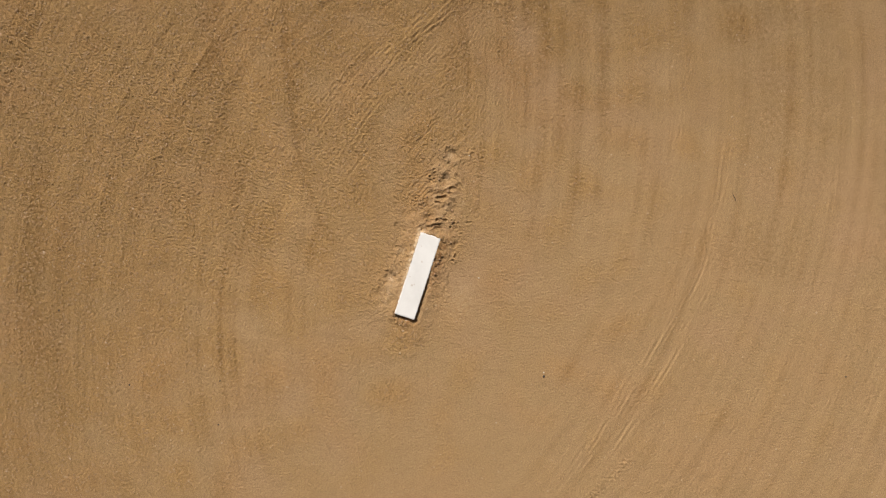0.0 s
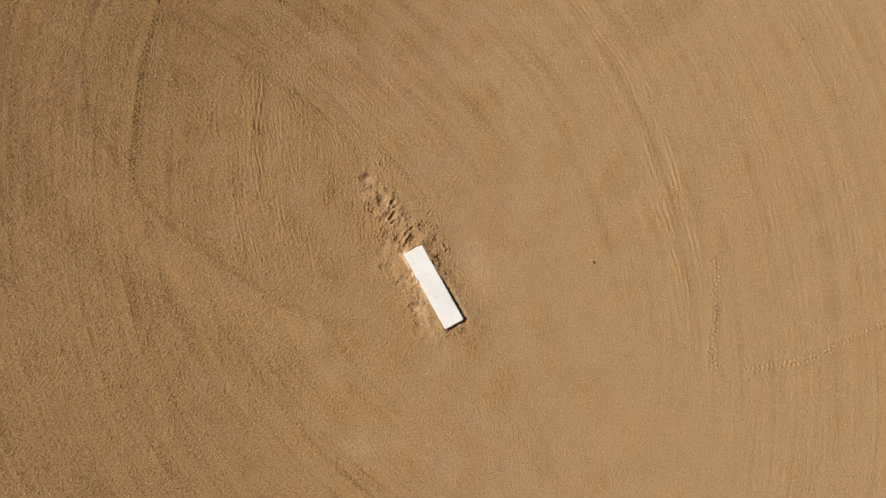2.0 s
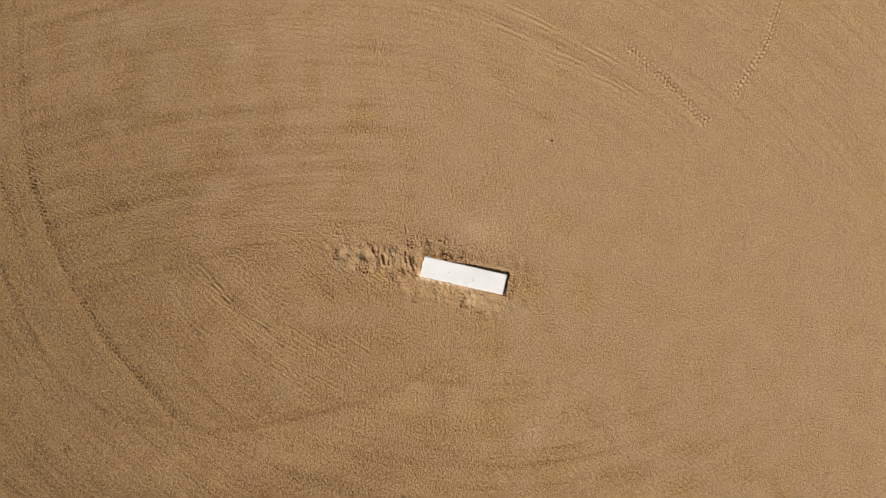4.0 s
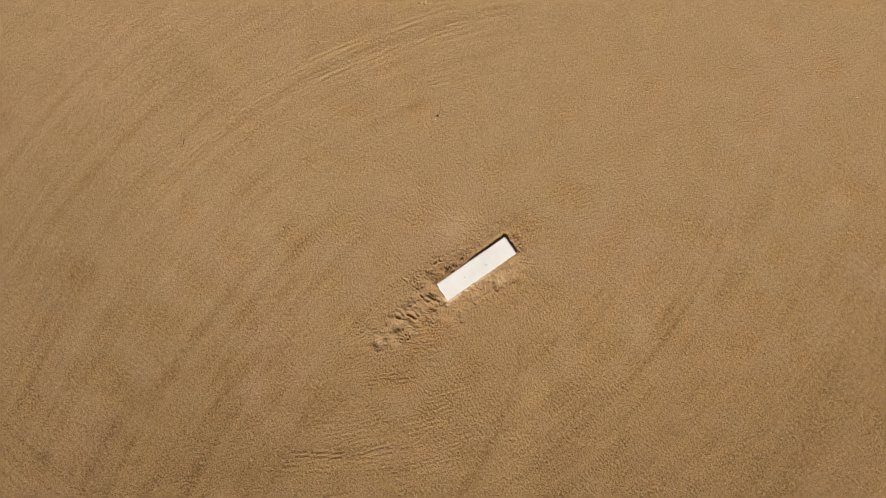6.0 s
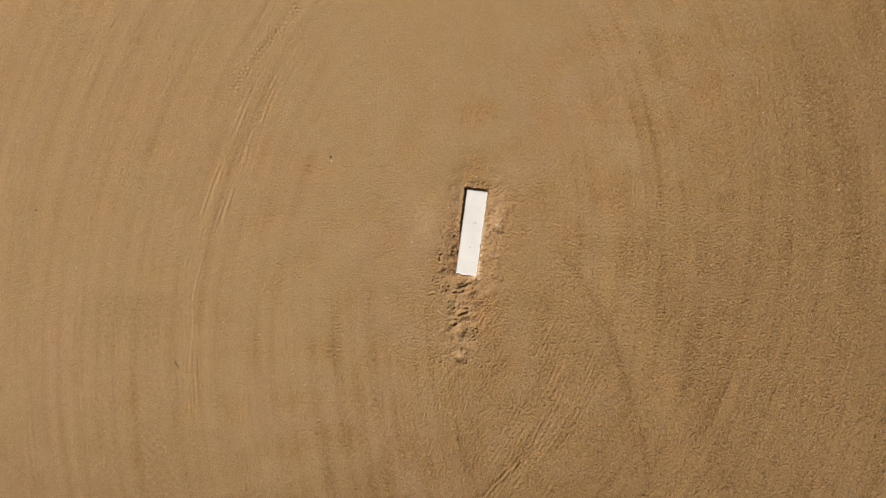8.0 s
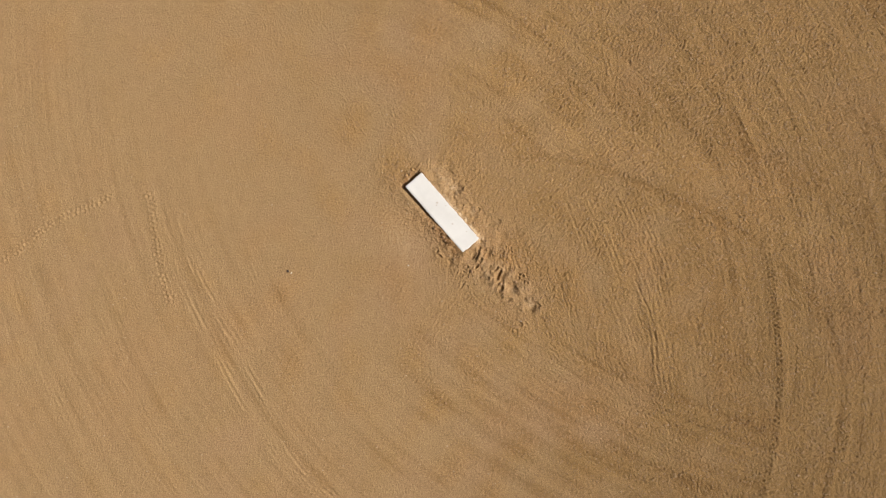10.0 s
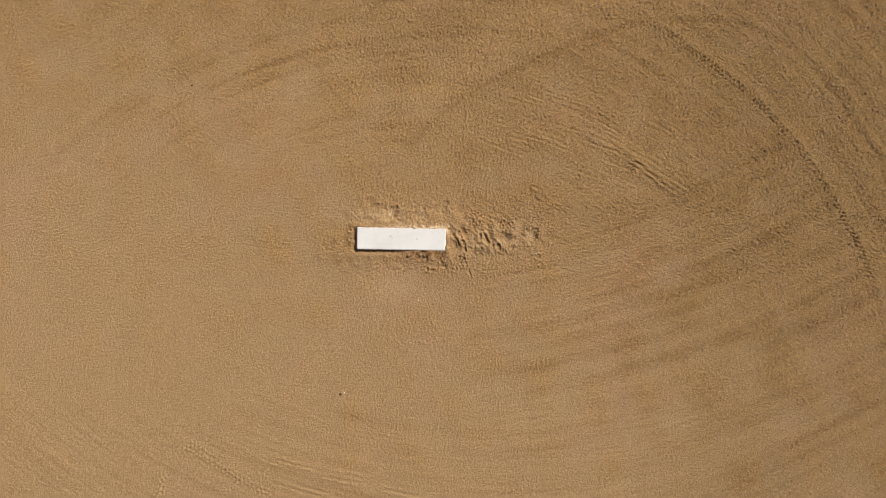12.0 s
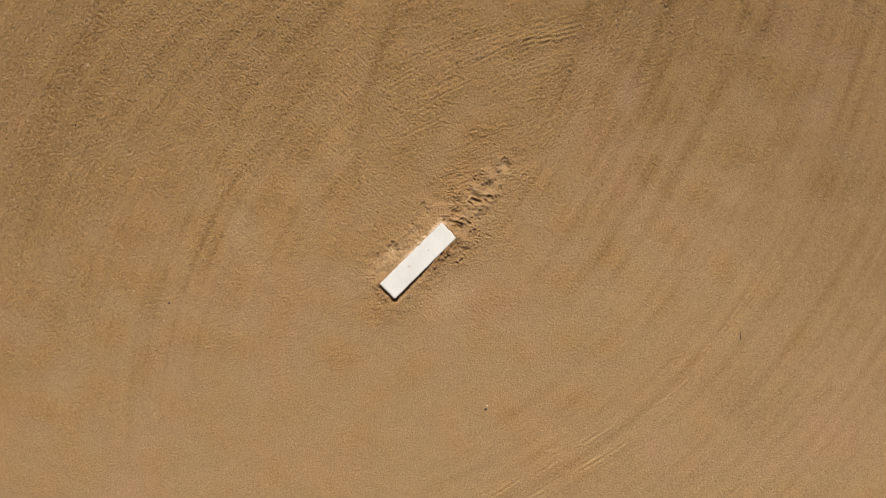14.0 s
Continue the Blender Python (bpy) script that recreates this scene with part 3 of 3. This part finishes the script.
def ground_height(x, y):
    return float(H[np.searchsorted(gx, x), np.searchsorted(gy, y)])


ground_mesh = grid_mesh("ground", H, DIRT)
for key, values in (("dust_and_light", DUST_AND_LIGHT), ("damp", DAMP), ("band", np.clip(0.5 + 0.5 * BAND, 0, 1)), ("loose", LOOSE), ("painted_tone", PAINTED_TONE), ("sun_tint", np.clip(lee + 0.14 * n400, 0, 1))):
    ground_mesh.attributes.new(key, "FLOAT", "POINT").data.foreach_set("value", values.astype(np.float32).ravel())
tagged(new("ground", ground_mesh), "raked tan clay dirt with drag marks and cleat prints", "ground", kind="structure")


# ---- the plate ----
def pitchers_plate():
    """A thick white rubber slab with rounded, slightly chipped edges."""
    nx, ny = 122, 32
    bm = bmesh.new()
    half_x, half_y = PLATE_LONG / 2, PLATE_WIDE / 2
    top = {}
    edge = random.Random(21)
    wear = [edge.gauss(0, 0.0011) for _ in range(400)]
    for i in range(nx + 1):
        for j in range(ny + 1):
            x, y = -half_x + PLATE_LONG * i / nx, -half_y + PLATE_WIDE * j / ny
            inset = min(half_x - abs(x), half_y - abs(y))
            z = PLATE_TOP - 0.0035 * max(0.0, 1 - inset / 0.005) ** 2
            z += 0.0006 * noise.noise(Vector((x * 12, y * 12, 3.0)))
            if j in (0, ny):
                y += wear[i] - (0.0015 * abs(noise.noise(Vector((x * 60, 1.0, 0.0)))) if j else -0.0008)
            if i in (0, nx):
                x += wear[200 + j]
            # a bite out of one corner's edge
            chip = math.hypot(x - 0.305, y + 0.050)
            if chip < 0.011:
                z -= 0.006 * (1 - chip / 0.011)
                x -= 0.004 * (1 - chip / 0.011)
            top[i, j] = bm.verts.new((x, y, z))
    for i in range(nx):
        for j in range(ny):
            bm.faces.new((top[i, j], top[i + 1, j], top[i + 1, j + 1], top[i, j + 1]))
    rim = [(i, 0) for i in range(nx)] + [(nx, j) for j in range(ny)] + [(i, ny) for i in range(nx, 0, -1)] + [(0, j) for j in range(ny, 0, -1)]
    rings_of = [[top[k] for k in rim]]
    for drop, out in ((0.010, 0.0015), (0.060, 0.001)):
        rings_of.append([bm.verts.new((top[k].co.x + out * (1 if k[0] == nx else -1 if k[0] == 0 else 0),
                                       top[k].co.y + out * (1 if k[1] == ny else -1 if k[1] == 0 else 0), PLATE_TOP - drop)) for k in rim])
    for upper, lower in zip(rings_of, rings_of[1:]):
        for k in range(len(rim)):
            n = (k + 1) % len(rim)
            bm.faces.new((upper[k], lower[k], lower[n], upper[n]))
    bm.faces.new(rings_of[-1][::-1])
    bm.normal_update()
    for f in bm.faces:
        f.smooth = f.normal.z > 0.3
    for a, b in zip(rings_of[0], rings_of[0][1:] + rings_of[0][:1]):
        bm.edges.get((a, b)).smooth = False
    mesh = bpy.data.meshes.new("pitchers_plate")
    bm.to_mesh(mesh)
    bm.free()
    mesh.materials.append(RUBBER)
    soil = mesh.attributes.new("soil", "FLOAT", "POINT").data
    spots = ((0.105, 0.002, 0.008), (-0.075, 0.018, 0.010), (-0.065, 0.004, 0.006), (0.21, 0.04, 0.005), (-0.02, 0.05, 0.005))
    for v in mesh.vertices:
        x, y, z = v.co
        s = 0.9 * min(1, max(0.0, (PLATE_TOP - 0.003 - z) / 0.004))
        s += 0.5 * max(0.0, 1 - (half_y - y) / 0.008) * (0.5 + noise.noise(Vector((x * 40, y * 40, 0))))
        s += 0.8 * max(0.0, 1 - min(half_x - abs(x), half_y - abs(y)) / 0.006) * max(0.0, 0.25 + 1.6 * noise.noise(Vector((x * 55, y * 55, 2.0))))
        for sx, sy, r in spots:
            s += 0.75 * max(0.0, 1 - math.hypot(x - sx, y - sy) / r)
        soil[v.index].value = min(1.0, max(0.0, s))
    return tagged(new("pitchers_plate", mesh), "white rubber pitcher's plate set in trodden clay dirt", "pitcher's plate")


pitchers_plate()


# ---- loose things ----
def lump_mesh(name, seed, material, flat=0.7, rough=0.35):
    bm = bmesh.new()
    bmesh.ops.create_icosphere(bm, subdivisions=2, radius=1.0)
    for v in bm.verts:
        v.co *= 1 + rough * noise.noise(v.co * 1.3 + Vector((seed * 3.7, seed, 0))) + 0.4 * rough * noise.noise(v.co * 3.1 + Vector((0, seed * 2.3, 5)))
        v.co.z *= flat
    mesh = bpy.data.meshes.new(name)
    bm.to_mesh(mesh)
    bm.free()
    mesh.materials.append(material)
    return mesh


def put_lump(name, mesh, x, y, size, turn, label, category, group):
    ob = new(name, mesh)
    ob.matrix_world = pose(x, y, ground_height(x, y) + size * 0.35, 0, 0, turn) @ Matrix.Diagonal((size * 1.15, size * 0.9, size, 1))
    return tagged(ob, label, category, group)


clod_meshes = [lump_mesh("dirt_clod", k, CLOD) for k in range(4)]
clods = random.Random(5)
CLODS = [(0.13, -0.108, 0.010), (0.16, -0.112, 0.007), (0.10, -0.116, 0.006), (0.05, -0.112, 0.007), (-0.335, 0.040, 0.006), (-0.345, 0.005, 0.007),
         (-0.350, -0.020, 0.006), (0.44, -0.115, 0.008), (0.46, -0.155, 0.007), (0.39, -0.125, 0.006), (0.555, 0.11, 0.007), (0.49, 0.115, 0.006),
         (0.64, -0.02, 0.009), (0.62, 0.10, 0.007), (0.70, 0.07, 0.007), (0.80, 0.10, 0.007), (0.84, 0.03, 0.006), (0.90, 0.13, 0.007),
         (0.35, 0.10, 0.006), (0.20, 0.12, 0.006), (-0.185, 0.155, 0.005), (0.30, -0.15, 0.008), (0.26, -0.16, 0.006), (0.52, -0.09, 0.008)]
for k, (x, y, size) in enumerate(CLODS):
    put_lump("dirt_clod", clod_meshes[k % 4], x, y, size, clods.uniform(0, 360), "small crumbly clod of tan clay dirt beside the plate", "dirt clod", "clods round the plate")
stone_mesh = lump_mesh("pebble", 31, STONE)
for x, y, size in ((-0.405, -1.08, 0.0085), (-1.45, 1.025, 0.006), (-1.375, 1.715, 0.006), (-1.025, 2.355, 0.007), (-1.15, 1.11, 0.005), (0.26, -3.14, 0.006), (3.72, -0.32, 0.009)):
    put_lump("pebble", stone_mesh, x, y, size, x * 500 % 360, "small dark pebble lying on the raked dirt", "pebble", "dark pebbles on the dirt")
pale_mesh = lump_mesh("pale_pebble", 33, PALE)
for x, y, size in ((0.93, -0.085, 0.005), (-0.38, -1.07, 0.005), (0.12, -0.42, 0.005)):
    put_lump("pale_pebble", pale_mesh, x, y, size, x * 700 % 360, "tiny pale pebble lying on the dirt", "pebble", "pale pebbles on the dirt")


def twig():
    bm = bmesh.new()
    path = [Vector((-0.030, 0.004, 0.004)), Vector((-0.012, -0.001, 0.006)), Vector((0.008, 0.001, 0.006)), Vector((0.030, -0.004, 0.003))]
    last = None
    for k, p in enumerate(path):
        r = 0.0034 - 0.0006 * k
        ring = [bm.verts.new(p + Vector((0, r * math.cos(a), r * math.sin(a)))) for a in (math.tau * j / 7 for j in range(7))]
        if last:
            for j in range(7):
                bm.faces.new((last[j], last[(j + 1) % 7], ring[(j + 1) % 7], ring[j]))
        else:
            bm.faces.new(ring[::-1])
        last = ring
    bm.faces.new(last)
    mesh = bpy.data.meshes.new("twig")
    bm.to_mesh(mesh)
    bm.free()
    mesh.materials.append(BARK)
    ob = new("twig", mesh)
    ob.matrix_world = pose(1.235, -1.975, ground_height(1.235, -1.975), 0, 0, 48)
    return tagged(ob, "short dry brown twig lying on raked dirt", "twig")


twig()


# ---- crumbs too many to count ----
def crumbs(count):
    """Loose grains of clay all over the raked ground, thicker where it is rough or trodden."""
    draw = np.random.default_rng(17)
    form = np.array([(math.cos(k * math.tau / 6), math.sin(k * math.tau / 6), -0.12) for k in range(6)] + [(0.1, 0.08, 0.30)])
    faces = np.array([(k, (k + 1) % 6, 6) for k in range(6)])
    x, y = draw.uniform(-3.5, 3.9, count * 4), draw.uniform(-3.85, 3.55, count * 4)
    i, j = np.searchsorted(gx, x), np.searchsorted(gy, y)
    chance = np.clip(0.25 + 0.45 * lee[i, j] + 0.3 * trod[i, j] + 0.2 * round_plate[i, j], 0, 1) * np.clip(0.8 + 0.45 * n120[i, j] + 0.3 * COARSE[i, j], 0.1, 1.6)
    keep = (draw.random(count * 4) < chance) & ((np.abs(x) > 0.315) | (np.abs(y) > 0.085)) & (np.hypot(x - 0.2, y + 0.15) < 3.75)
    x, y, i, j = x[keep][:count], y[keep][:count], i[keep][:count], j[keep][:count]
    n = len(x)
    size = 0.0038 + 0.0050 * draw.random(n) ** 3
    spin = draw.uniform(0, math.tau, n)
    squash = draw.uniform(0.6, 1.1, (n, 1))
    p = form[None] * (1 + 0.25 * draw.standard_normal((n, len(form), 1))) * size[:, None, None]
    px = p[..., 0] * np.cos(spin)[:, None] - p[..., 1] * np.sin(spin)[:, None] * squash
    py = p[..., 0] * np.sin(spin)[:, None] + p[..., 1] * np.cos(spin)[:, None] * squash
    co = np.stack((px + x[:, None], py + y[:, None], p[..., 2] + (H[i, j] + size * 0.10)[:, None]), -1)
    tri = (faces[None] + (np.arange(n) * len(form))[:, None, None]).reshape(-1, 3)
    mesh = bpy.data.meshes.new("dirt_crumbs")
    mesh.vertices.add(n * len(form))
    mesh.vertices.foreach_set("co", co.astype(np.float32).ravel())
    mesh.loops.add(tri.size)
    mesh.polygons.add(len(tri))
    mesh.loops.foreach_set("vertex_index", tri.astype(np.int32).ravel())
    mesh.polygons.foreach_set("loop_start", np.arange(0, tri.size, 3, dtype=np.int32))
    mesh.update(calc_edges=True)
    mesh.attributes.new("painted_tone", "FLOAT", "POINT").data.foreach_set("value", np.repeat(PAINTED_TONE[i, j], len(form)).astype(np.float32))
    mesh.materials.append(CRUMB)
    return tagged(new("dirt_crumbs", mesh), "loose crumbs of tan clay scattered over raked dirt", "dirt crumbs", kind="stuff")


crumbs(100000)
